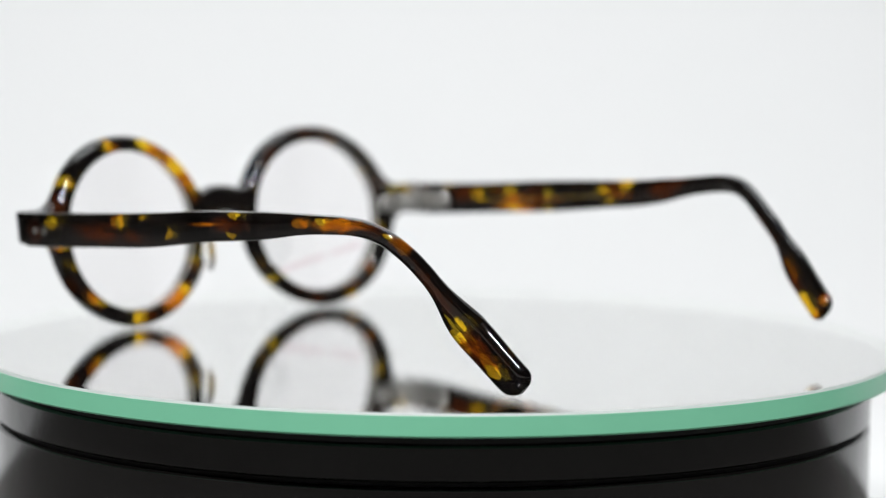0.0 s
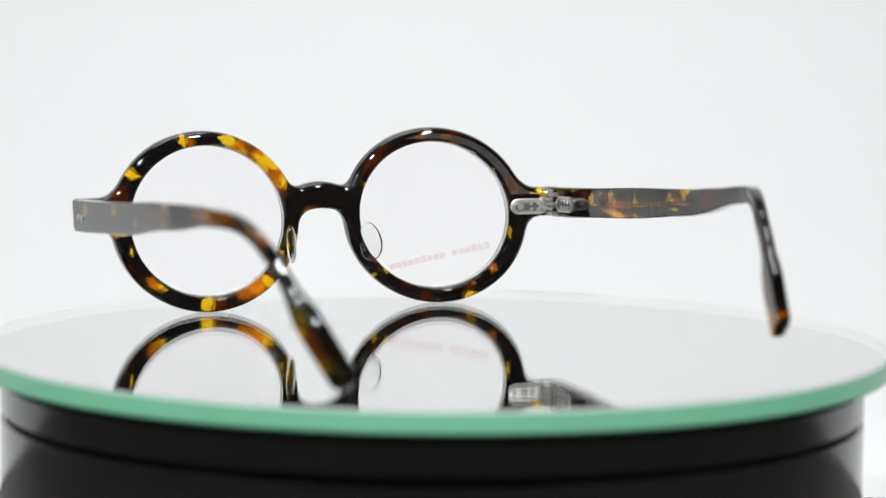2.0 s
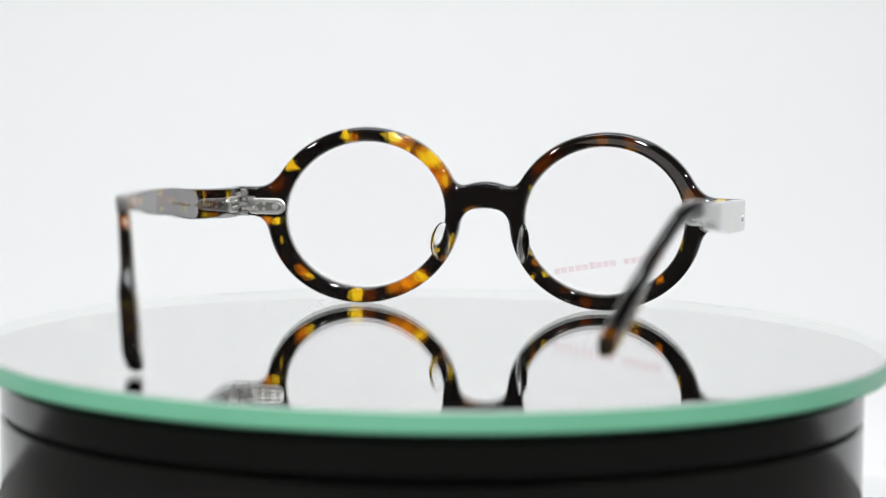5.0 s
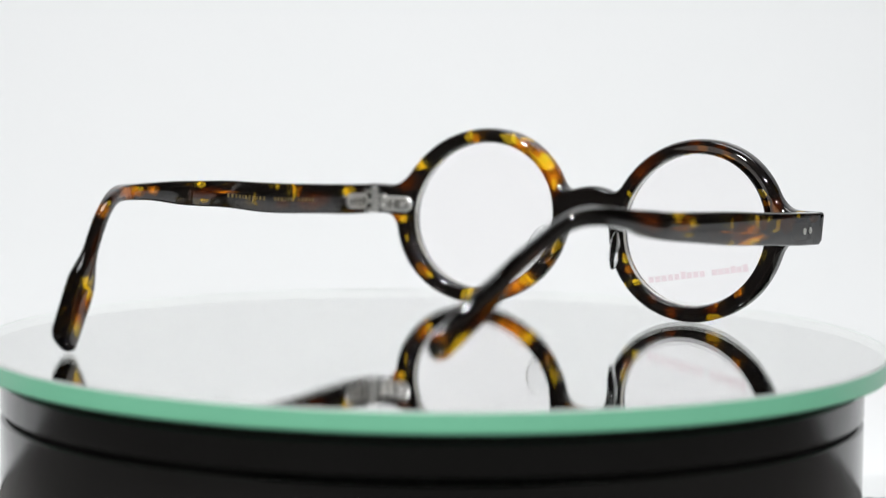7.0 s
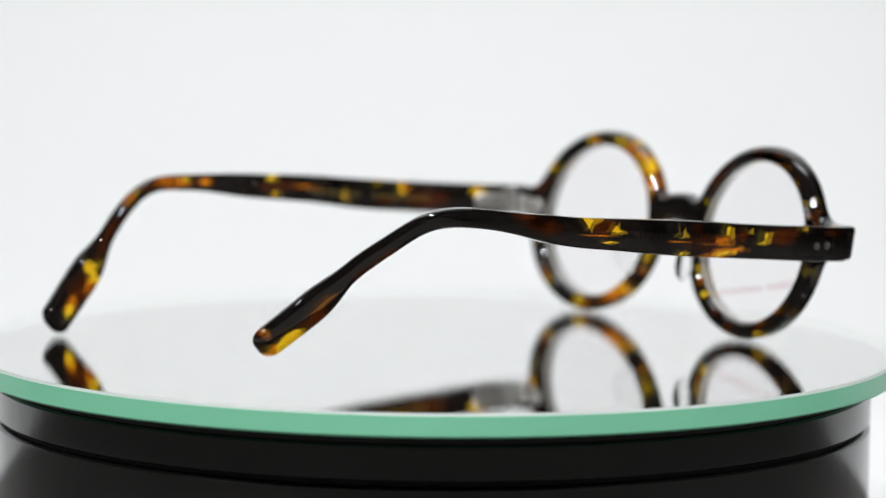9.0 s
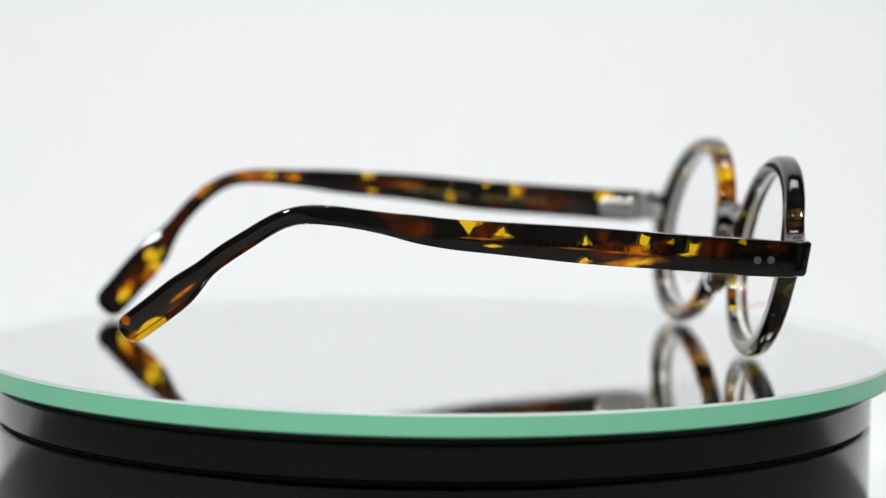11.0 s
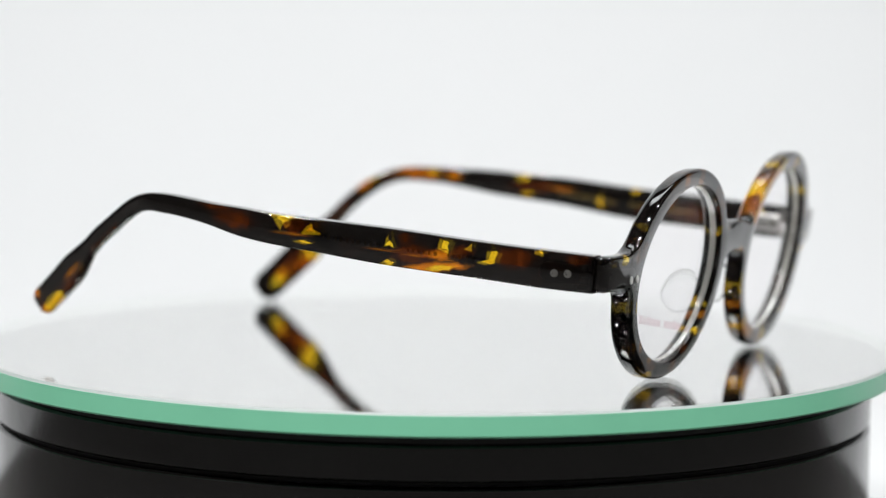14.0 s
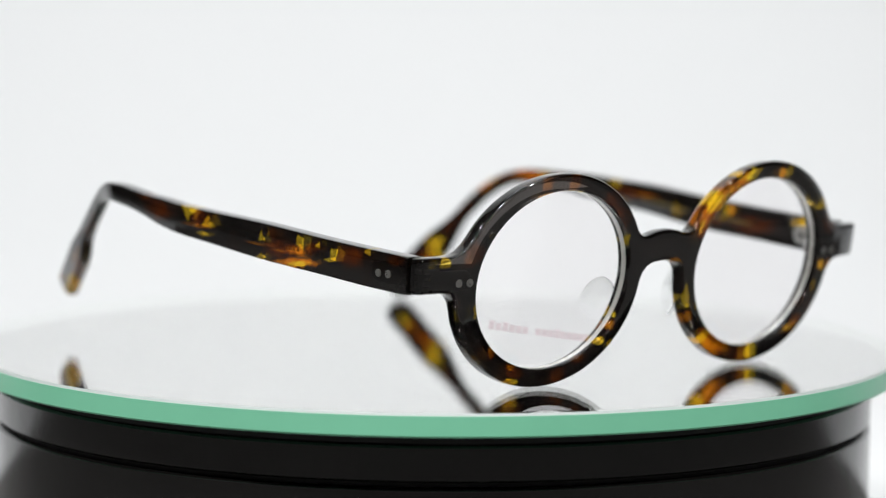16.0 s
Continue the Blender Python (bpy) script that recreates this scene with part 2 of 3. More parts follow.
M_STEEL = mottled(material("hinge_steel", (0.6, 0.6, 0.58), 0.25, 1.0), (0.74, 0.74, 0.72), (0.88, 0.87, 0.85), 900, 0.30, 0.48)
# Darker steel colour that carries the shade of the hinge recesses.
M_RECESS = mottled(material("hinge_recess_shade", (0.3, 0.3, 0.29), 0.4, 1.0), (0.26, 0.26, 0.24), (0.38, 0.37, 0.35), 900, 0.3, 0.5)
M_RIVET = mottled(material("rivet_steel", (0.7, 0.7, 0.67), 0.3, 1.0), (0.62, 0.61, 0.57), (0.80, 0.79, 0.75), 1200, 0.2, 0.4)
M_GOLD = mottled(material("gold_print", (0.45, 0.33, 0.10), 0.35, 0.6), (0.20, 0.14, 0.04), (0.34, 0.25, 0.08), 1500, 0.3, 0.5)
M_PINK = clear("lens_print", (0.965, 0.90, 0.915), 0.03, 1.49, 0.2)
M_MIRROR = mottled(material("mirror", (0.92, 0.95, 0.94), 0.01, 1.0), (0.985, 1.0, 0.972), (0.99, 1.0, 0.978), 14, 0.005, 0.02)
M_GLASS_EDGE = mottled(material("glass_edge", (0.2, 0.55, 0.36), 0.25), (0.30, 0.86, 0.555), (0.33, 0.92, 0.60), 60, 0.25, 0.4)
M_CHAMFER = mottled(material("ground_glass_edge", (0.5, 0.56, 0.53), 0.5), (0.40, 0.47, 0.44), (0.50, 0.57, 0.54), 80, 0.4, 0.6)
# Opaque bevel round the silvering, painted pale like the white the mirror reflects.
M_BEVEL = mottled(material("mirror_white_bevel", (0.8, 0.86, 0.83), 0.3), (0.80, 0.86, 0.83), (0.86, 0.9, 0.87), 80, 0.2, 0.4)
M_BLACK = mottled(material("black_lacquer", (0.006, 0.006, 0.006), 0.2), (0.006, 0.006, 0.006), (0.012, 0.011, 0.010), 26, 0.08, 0.24, 0.3, 60)
M_GROOVE = mottled(material("groove_shadow_gap", (0.003, 0.003, 0.003), 0.7), (0.002, 0.002, 0.002), (0.004, 0.004, 0.004), 50, 0.6, 0.8)
M_SWEEP = mottled(material("white_sweep", (0.85, 0.85, 0.85), 0.6), (0.835, 0.845, 0.85), (0.86, 0.865, 0.87), 3, 0.5, 0.7)
M_ROOM = mottled(material("room_paint", (0.05, 0.05, 0.05), 0.8), (0.025, 0.025, 0.027), (0.035, 0.035, 0.037), 2, 0.7, 0.9)
M_TABLE = mottled(material("table_laminate", (0.08, 0.07, 0.06), 0.5), (0.115, 0.11, 0.107), (0.165, 0.158, 0.152), 8, 0.4, 0.6)


# ---------------------------------------------------------------- mesh helpers
def finish(name, bm, mats, smooth=True, angle=40.0):
    bmesh.ops.recalc_face_normals(bm, faces=bm.faces)
    me = bpy.data.meshes.new(name)
    bm.to_mesh(me)
    bm.free()
    for m in mats if isinstance(mats, (list, tuple)) else [mats]:
        me.materials.append(m)
    if smooth:
        me.shade_smooth()
        me.set_sharp_from_angle(angle=radians(angle))
    return me


def part(name, bm, mats, parent, label="", smooth=True, angle=40.0):
    ob = new(name, finish(name, bm, mats, smooth, angle))
    ob.parent = parent
    if label:
        tagged(ob, label)
    return ob


def loft(rings, closed_ends=True, wrap=True):
    """A skin over rings of points of one length."""
    bm = bmesh.new()
    vs = [[bm.verts.new(p) for p in ring] for ring in rings]
    n = len(vs[0])
    for a, b in zip(vs, vs[1:]):
        for i in range(n if wrap else n - 1):
            bm.faces.new((a[i], a[(i + 1) % n], b[(i + 1) % n], b[i]))
    if closed_ends:
        bm.faces.new(vs[0][::-1])
        bm.faces.new(vs[-1])
    return bm


def lathe(profile, steps=160):
    """A body of revolution about z from (radius, height, material) points."""
    bm = bmesh.new()
    rings = []
    for r, z, *_ in profile:
        if r < 1e-6:
            rings.append([bm.verts.new((0, 0, z))])
        else:
            rings.append([bm.verts.new((r * math.cos(2 * math.pi * k / steps), r * math.sin(2 * math.pi * k / steps), z)) for k in range(steps)])
    for j, (a, b) in enumerate(zip(rings, rings[1:])):
        mat = profile[j][2] if len(profile[j]) > 2 else 0
        for k in range(steps):
            q = (k + 1) % steps
            loop = [a[0], b[k], b[q]] if len(a) == 1 else [a[k], b[0], a[q]] if len(b) == 1 else [a[k], b[k], b[q], a[q]]
            bm.faces.new(loop).material_index = mat
    return bm


def add_box(bm, m, size, bevel=0.0):
    made = bmesh.ops.create_cube(bm, size=1, matrix=m @ Matrix.Diagonal((*size, 1)))
    if bevel:
        edges = {e for v in made["verts"] for e in v.link_edges}
        bmesh.ops.bevel(bm, geom=list(edges), offset=bevel, segments=2, affect="EDGES", profile=0.5)


def add_rod(bm, m, radius, length, steps=20):
    bmesh.ops.create_cone(bm, cap_ends=True, segments=steps, radius1=radius, radius2=radius, depth=length, matrix=m)


def add_lozenge(bm, m, length, height, thick, steps=10):
    """A flat plate with half-round ends, its long side on x and its face on z, with a softened edge."""
    r, flat = height / 2, length / 2 - height / 2
    rim = [(flat + r * math.cos(a), r * math.sin(a)) for a in np.linspace(-math.pi / 2, math.pi / 2, steps)]
    rim += [(-x, -y) for x, y in rim]
    rings = []
    for inset, z in ((0.0003, -thick / 2), (0.0, -thick / 2 + 0.0002), (0.0, thick / 2 - 0.0002), (0.0003, thick / 2)):
        k = 1 - inset / r
        rings.append([bm.verts.new(m @ Vector((x * (1 - inset / (length / 2)), y * k, z))) for x, y in rim])
    n = len(rim)
    for a, b in zip(rings, rings[1:]):
        for i in range(n):
            bm.faces.new((a[i], a[(i + 1) % n], b[(i + 1) % n], b[i]))
    bm.faces.new(rings[0][::-1])
    bm.faces.new(rings[-1])


# ---------------------------------------------------------------- the studio
def build_studio():
    # seamless white sweep: table sheet that curves up into the back
    prof = [(0.074, -0.0508), (0.30, -0.0508)]
    for k in range(1, 17):
        a = math.pi / 2 * k / 16
        prof.append((0.30 + 0.30 * math.sin(a), -0.0508 + 0.30 * (1 - math.cos(a))))
    prof.append((0.60, 1.15))
    full = prof + [(y + 0.0012, z - 0.0012) for y, z in reversed(prof)]
    rings = [[(x, y, z) for y, z in full] for x in (-0.75, -0.4, 0.0, 0.4, 0.85)]
    sweep = new("backdrop", finish("backdrop", loft(rings), M_SWEEP, True, 30))
    tagged(sweep, "seamless white paper backdrop curving up behind the turntable", "backdrop", kind="structure")

    bm = bmesh.new()
    add_box(bm, pose(0, 0.0, -0.0748), (2.6, 1.24, 0.045), 0.003)
    table = new("table", None)
    tagged(table, "dark grey laminate table under the white backdrop", "table")
    part("tabletop", bm, M_TABLE, table)
    for sx, sy in itertools.product((-1.2, 1.2), (-0.55, 0.54)):
        bm = bmesh.new()
        add_box(bm, pose(sx, sy, -0.4486), (0.05, 0.05, 0.7028), 0.003)
        part("leg", bm, M_TABLE, table)

    def slab(name, m, size, label, category):
        bm = bmesh.new()
        add_box(bm, m, size)
        tagged(new(name, finish(name, bm, M_ROOM, False)), label, category, kind="structure")

    slab("floor", pose(0, -0.8, -0.85), (5.2, 4.6, 0.1), "dark floor of the unlit room", "floor")
    slab("ceiling", pose(0, -0.8, 1.85), (5.2, 4.6, 0.1), "dark ceiling of the unlit room", "ceiling")
    slab("wall_north", pose(0, 1.45, 0.5), (5.2, 0.1, 2.6), "dark wall behind the backdrop", "wall")
    slab("wall_south", pose(0, -3.05, 0.5), (5.2, 0.1, 2.6), "dark wall opposite the backdrop", "wall")
    slab("wall_west", pose(-2.55, -0.8, 0.5), (0.1, 4.4, 2.6), "dark side wall of the room", "wall")
    slab("wall_east", pose(2.55, -0.8, 0.5), (0.1, 4.4, 2.6), "dark side wall of the room", "wall")


# ---------------------------------------------------------------- turntable
def build_turntable():
    table = new("turntable", None)
    tagged(table, "round black lacquered turntable with a green-edged mirror glass top", "turntable")
    top, groove = -0.0052, -0.0163
    prof = [(0, -0.052), (0.101, -0.052), (0.1025, -0.0505), (0.1030, -0.049), (0.1030, groove - 0.0006), (0.1026, groove - 0.0002), (0.1019, groove)]
    part("base_drum", lathe(prof), M_BLACK, table)
    prof = [(0.1019, groove + 0.0009), (0.1026, groove + 0.0011), (0.1030, groove + 0.0015), (0.1030, top - 0.0029), (0.1024, top - 0.0022), (0, top - 0.0022)]
    part("platter", lathe([(0, groove + 0.0009)] + prof), M_BLACK, table)
    # Black strip added for the shade that the glass overhang throws on the platter.
    part("shade_ring", lathe([(0, top - 0.0020), (0.1026, top - 0.0020), (0.1028, top - 0.0017), (0.1028, top - 0.0003), (0, top - 0.0003)]), M_GROOVE, table, "matt black ring standing in for the shade under the glass overhang")
    part("gap_ring", lathe([(0.0, groove), (0.1016, groove), (0.1016, groove + 0.0009), (0.0, groove + 0.0009)]), M_GROOVE, table, "dark gap between the platter and the drum")
    disc = part("mirror_disc", lathe([(0, -0.00018, 0), (0.1080, -0.00018, 3), (0.1083, 0.0, 2), (0.1085, 0.0, 2), (0.1090, -0.0005, 1), (0.1090, -0.0046, 1), (0.1086, -0.0050, 1), (0, -0.0050, 1)], 240), [M_MIRROR, M_GLASS_EDGE, M_CHAMFER, M_BEVEL], table,
                "round mirror glass plate with a green edge", angle=30)
    part("glass_face", lathe([(0, 0.00036, 0), (0.1085, 0.00036, 0)], 240), M_FACE, disc, "clear polished face over the silvering, giving a second faint reflection")
    return disc


# ---------------------------------------------------------------- eyeglasses
CX = -1.1  # middle of the front, mm
LENS_DX, LENS_Z, LENS_A, LENS_B = 31.8, 23.1, 21.2, 19.1
RIM_DX, RIM_A, RIM_B, RIM_Z = 32.3, 25.7, 23.0, 23.0


def bend(u, z, w):
    """Front sheet: u across from its middle, z up, w from the back face forwards; leans forward at the top, wraps a little. Metres."""
    return Vector(((u + CX) / 1000, (70.1 + 0.17 * (z - 21.8) + 0.012 * u - 0.00075 * u * u - (0.008 if u > 0 else 0.022) * max(0.0, abs(u) - 61.0) ** 2 + w) / 1000, z / 1000))


def smin(a, b, k):
    h = np.clip(0.5 + 0.5 * (b - a) / k, 0, 1)
    return b + (a - b) * h - k * h * (1 - h)


def ellipse_field(u, z, cu, cz, a, b):
    px, pz = (u - cu) / a, (z - cz) / b
    r = np.sqrt(px * px + pz * pz) + 1e-9
    g = np.sqrt((px / a) ** 2 + (pz / b) ** 2) / r + 1e-9
    return (r - 1) / g


def box_field(u, z, cu, cz, hu, hz, rad):
    qx, qz = np.abs(u - cu) - hu + rad, np.abs(z - cz) - hz + rad
    return np.sqrt(np.maximum(qx, 0) ** 2 + np.maximum(qz, 0) ** 2) + np.minimum(np.maximum(qx, qz), 0) - rad


def front_field(u, z):
    """Signed distance to the outline of the front: two rims, bridge and end pieces."""
    v = np.abs(u)
    rim = ellipse_field(v, z, RIM_DX, RIM_Z, RIM_A, RIM_B)
    arch = box_field(v, z - 2.2 * np.cos(np.clip(v / 5.5, 0, 1.57)), 0, 26.7, 12.0, 3.5, 1.5)
    tab = box_field(v, z, 58.0, 25.95, 10.2, 3.85, 1.0)
    return smin(smin(rim, arch, 3.6), tab, 4.6)


def outline(field, step=0.45):
    """The closed zero line of a field, traced by marching along it."""
    def grad(p):
        e = 0.02
        g = np.array([field(p[0] + e, p[1]) - field(p[0] - e, p[1]), field(p[0], p[1] + e) - field(p[0], p[1] - e)]) / (2 * e)
        return g / (np.linalg.norm(g) + 1e-9)

    def settle(p):
        for _ in range(6):
            p = p - grad(p) * field(p[0], p[1])
        return p

    p = start = settle(np.array([LENS_DX, RIM_Z + RIM_B]))
    points, normals = [], []
    for k in range(4000):
        g = grad(p)
        points.append(p), normals.append(g)
        mid = settle(p + np.array([-g[1], g[0]]) * step * 0.5)
        h = grad(mid)
        p = settle(p + np.array([-h[1], h[0]]) * step)
        if k > 20 and np.linalg.norm(p - start) < step * 0.75:
            break
    return np.array(points), np.array(normals)


def quarter(inset, depth, steps=6):
    """Inset and depth of a rounded edge, from the wall to the face, mm."""
    return [(inset * (1 - math.cos(a)), depth * (1 - math.sin(a))) for a in np.linspace(0, math.pi / 2, steps)]


ROUND_BACK, ROUND_FRONT = quarter(1.55, 1.75), quarter(0.85, 1.0)


def build_front(parent):
    thick = 4.4
    levels = [(i, d) for i, d in reversed(ROUND_BACK)] + [(i, thick - d) for i, d in ROUND_FRONT]
    pts, nrm = outline(front_field)
    bm = bmesh.new()
    caps = {0: [], -1: []}

    def wall(loops):
        rings = [[bm.verts.new(bend(u, z, w)) for u, z in ring] for ring, w in loops]
        n = len(rings[0])
        for a, b in zip(rings, rings[1:]):
            for i in range(n):
                bm.faces.new((a[i], a[(i + 1) % n], b[(i + 1) % n], b[i]))
        for end in (0, -1):
            r = rings[end]
            caps[end] += [bm.edges.get((r[i], r[(i + 1) % n])) for i in range(n)]

    wall([(pts - nrm * i, w) for i, w in levels])
    for side in (-1, 1):
        a = np.linspace(0, 2 * np.pi, 150, endpoint=False)
        wall([(np.stack([side * LENS_DX + (LENS_A + i * 0.6) * np.cos(a), LENS_Z + (LENS_B + i * 0.6) * np.sin(a)], -1), w) for i, w in levels])
    for end in (0, -1):
        bmesh.ops.triangle_fill(bm, use_beauty=True, use_dissolve=False, edges=caps[end])
    front = part("front_frame", bm, M_FRONT, parent, "round tortoiseshell acetate front with keyhole bridge", angle=42)
    for side in (-1, 1):
        for u in (55.3, 58.1):
            bm = bmesh.new()
            p = bend(side * u, 24.1, thick)
            add_rod(bm, Matrix.Translation(p) @ pose(0, 0, 0, 90, 0, 0), 0.00085, 0.0003)
            part("rivet", bm, M_RIVET, front, "small round steel rivet")
    return front


def build_lens(parent, side):
    bm = bmesh.new()
    rings, steps = 10, 96
    for face, (w, dome) in enumerate(((2.9, 1.1), (1.5, 1.0))):
        grid = []
        for r in range(1, rings + 1):
            f = r / rings
            grid.append([bm.verts.new(bend(side * LENS_DX + f * (LENS_A + 0.25) * math.cos(2 * math.pi * k / steps), LENS_Z + f * (LENS_B + 0.25) * math.sin(2 * math.pi * k / steps), w + dome * (1 - f * f))) for k in range(steps)])
        mid = bm.verts.new(bend(side * LENS_DX, LENS_Z, w + dome))
        for k in range(steps):
            q = (k + 1) % steps
            bm.faces.new((mid, grid[0][k], grid[0][q]))
            for a, b in zip(grid, grid[1:]):
                bm.faces.new((a[k], b[k], b[q], a[q]))
        if face == 0:
            rim = grid[-1]
        else:
            for k in range(steps):
                q = (k + 1) % steps
                bm.faces.new((rim[k], grid[-1][k], grid[-1][q], rim[q]))
    lens = part("lens", bm, M_LENS, parent, "clear demonstration lens")
    lens.visible_shadow = False
    # the polished edge of the lens, a pale band along the inside of the rim
    turns = np.linspace(0, 2 * np.pi, 120, endpoint=False)
    bands = []
    for inset, w in ((0.02, 1.75), (0.09, 1.85), (0.09, 3.0), (0.02, 3.1)):
        bands.append([bend(side * LENS_DX + (LENS_A - inset) * math.cos(a), LENS_Z + (LENS_B - inset) * math.sin(a), w) for a in turns])
    part("lens_edge", loft(bands, closed_ends=False), M_LENS_EDGE, lens, "pale polished edge of the lens")
    if side > 0:
        # faint printed line of writing, as plain bars
        heights = (1.9, 1.5, 1.9, 1.5, 1.5, 1.5, 0.0, 1.5, 1.5, 1.5, 1.9, 1.5, 1.5, 1.5, 1.5, 1.5)
        bm = bmesh.new()
        for k, tall in enumerate(heights):
            if not tall:
                continue
            u, wide = 47.0 - 1.82 * k, 1.5
            z = 8.7 + 0.174 * (u - 19.1) + tall / 2
            f = ((u - LENS_DX) / LENS_A) ** 2 + ((z - LENS_Z) / LENS_B) ** 2
            p = bend(u, z, 2.9 + 1.1 * (1 - f) + 0.02)
            add_box(bm, Matrix.Translation(p) @ pose(0, 0, 0, 0, -10, 0), (wide / 1000, 0.00005, tall / 1000))
        part("printed_mark", bm, M_PINK, lens, "faint pink printed line, as plain bars", smooth=False)["kind"] = "stuff"
    return lens


def temple_course(side):
    """Stations of a temple: y, z, half height, mm."""
    if side > 0:
        return [(67.2, 25.9, 3.95), (58, 26.4, 4.0), (42, 27.6, 3.9), (20, 29.4, 3.95), (2, 31.0, 3.5), (-10.7, 32.2, 3.2), (-17, 33.2, 2.95), (-22, 34.1, 2.45), (-29, 35.3, 2.15),
                (-35.7, 36.1, 2.1), (-40.3, 36.1, 2.0), (-43.7, 35.3, 1.95), (-47, 33.5, 2.0), (-51.2, 30.6, 2.05), (-56.2, 27.2, 2.15), (-60.5, 23.6, 2.25), (-62.5, 21.6, 2.8), (-64.6, 19.5, 3.35),
                (-69.9, 14.9, 3.45), (-73.5, 12.0, 3.4), (-75.5, 10.4, 3.35), (-77.3, 8.9, 3.3)]
    rows = [(65.2, 25.95, 3.95), (58, 26.3, 4.0), (42, 27.4, 3.9), (20, 29.1, 3.85), (3, 31.1, 3.4), (-8, 31.9, 3.15), (-15, 32.5, 2.95), (-21, 33.1, 2.55), (-28, 33.65, 2.1), (-34, 33.9, 1.95),
            (-39.0, 33.9, 1.8), (-43.8, 32.9, 1.75), (-48.3, 30.4, 1.9), (-53.5, 25.9, 1.95), (-57.4, 21.4, 2.1), (-59.7, 18.5, 2.9), (-61.9, 15.8, 3.75), (-68.5, 8.8, 3.95), (-71.8, 5.2, 3.85), (-74.0, 3.0, 3.75),
            (-75.4, 1.7, 3.4)]
    return rows


def build_temple(parent, side, mat):
    rows = np.array(temple_course(side))
    s = np.concatenate([[0], np.cumsum(np.hypot(np.diff(rows[:, 0]), np.diff(rows[:, 1])))])
    fine = np.concatenate([np.linspace(0, s[-1] - 3, 240), s[-1] - 3 * (1 - np.sin(np.linspace(0, np.pi / 2, 18))[1:])])

    def spline(v):
        m = np.gradient(v, s)
        i = np.clip(np.searchsorted(s, fine) - 1, 0, len(s) - 2)
        h = s[i + 1] - s[i]
        t = (fine - s[i]) / h
        return (2 * t**3 - 3 * t**2 + 1) * v[i] + (t**3 - 2 * t**2 + t) * h * m[i] + (-2 * t**3 + 3 * t**2) * v[i + 1] + (t**3 - t**2) * h * m[i + 1]

    even = np.linspace(0, s[-1], 300)
    bell = np.exp(-0.5 * (np.arange(-12, 13) / 4.0) ** 2)
    bell /= bell.sum()

    def eased(v):
        long = np.interp(even, fine, spline(v))
        long = np.concatenate([2 * long[0] - long[12:0:-1], long, 2 * long[-1] - long[-2:-14:-1]])
        return np.interp(fine, even, np.convolve(long, bell, "valid"))

    y, z = eased(rows[:, 0]), eased(rows[:, 1])
    bell = np.exp(-0.5 * (np.arange(-12, 13) / 2.2) ** 2)
    bell /= bell.sum()
    hh = eased(rows[:, 2])
    dy, dz = np.gradient(y, fine), np.gradient(z, fine)
    ln = np.hypot(dy, dz)
    ny, nz = -dz / ln, dy / ln
    outer = 69.3 if side > 0 else 70.0
    rings = []
    for k in range(len(fine)):
        x_mid = outer - 1.9 - 0.055 * max(0.0, -10 - y[k]) - (0.33 if side > 0 else 0.335) * (math.sqrt((y[k] + 37) ** 2 + 9) - y[k] - 37) / 2
        slim = float(np.clip((-34 - y[k]) / 14, 0, 1))
        half = 1.9 - 0.35 * slim * slim * (3 - 2 * slim) + (0.25 if side > 0 else 0.5) * float(np.clip((-58 - y[k]) / 5, 0, 1))
        left = s[-1] - fine[k]
        tip = math.sqrt(max(0.0, 1 - max(0.0, 1 - left / 1.9) ** 2))
        lobe = math.sqrt(max(0.0, 1 - max(0.0, 1 - left / 2.8) ** 2))
        half *= 0.12 + 0.88 * tip
        rise, ring = hh[k] * (0.28 + 0.72 * lobe), []
        r = min(0.45 + 1.05 * slim, half * (0.6 + 0.32 * slim), rise * 0.9)
        for cx, cz, start in ((half - r, rise - r, 0), (-half + r, rise - r, 90), (-half + r, -rise + r, 180), (half - r, -rise + r, 270)):
            for a in range(0, 91, 15):
                ang = radians(start + a)
                ux, uz = cx + r * math.cos(ang), cz + r * math.sin(ang)
                ring.append((side * (x_mid + ux) / 1000, (y[k] + ny[k] * uz) / 1000, (z[k] + nz[k] * uz) / 1000))
        rings.append(ring)
    temple = part("temple", loft(rings), mat, parent, "slim tortoiseshell acetate temple with a paddle tip", angle=50)
    if side > 0:
        temple.matrix_basis = pose(0, 0, 0, 0, 0, 1.4)
    for yy in (58.6, 61.6):
        bm = bmesh.new()
        zz = 25.9
        add_rod(bm, pose(side * outer / 1000, yy / 1000, zz / 1000, 0, 90, 0), 0.00085, 0.0003)
        part("rivet", bm, M_RIVET, temple, "small round steel rivet")
    # hinge on the inner face: raised frame, inlay dark as a recess, studs, barrels and pin
    inner = side * (outer - 3.8) / 1000
    turn = pose(0, 0, 0, 0, 90, 0) @ pose(0, 0, 0, 0, 0, 90)
    bm = bmesh.new()
    add_lozenge(bm, pose(inner - side * 0.0003, 0.0590, 0.0258, -3, 0, 0) @ turn, 0.0098, 0.0042, 0.0009)
    part("hinge_plate", bm, M_STEEL, temple, "steel hinge plate with a rounded end", angle=30)
    # No hollow is cut: the recess is only this darker lozenge.
    bm = bmesh.new()
    add_lozenge(bm, pose(inner - side * 0.0005, 0.0588, 0.0258, -3, 0, 0) @ turn, 0.0078, 0.0026, 0.0007)
    part("hinge_inlay", bm, M_RECESS, temple, "field of the hinge plate, coloured darker for the shade of a recess", angle=30)
    for yy, zz in itertools.product((0.0562, 0.0580, 0.0598), (0.0252, 0.0266)):
        bm = bmesh.new()
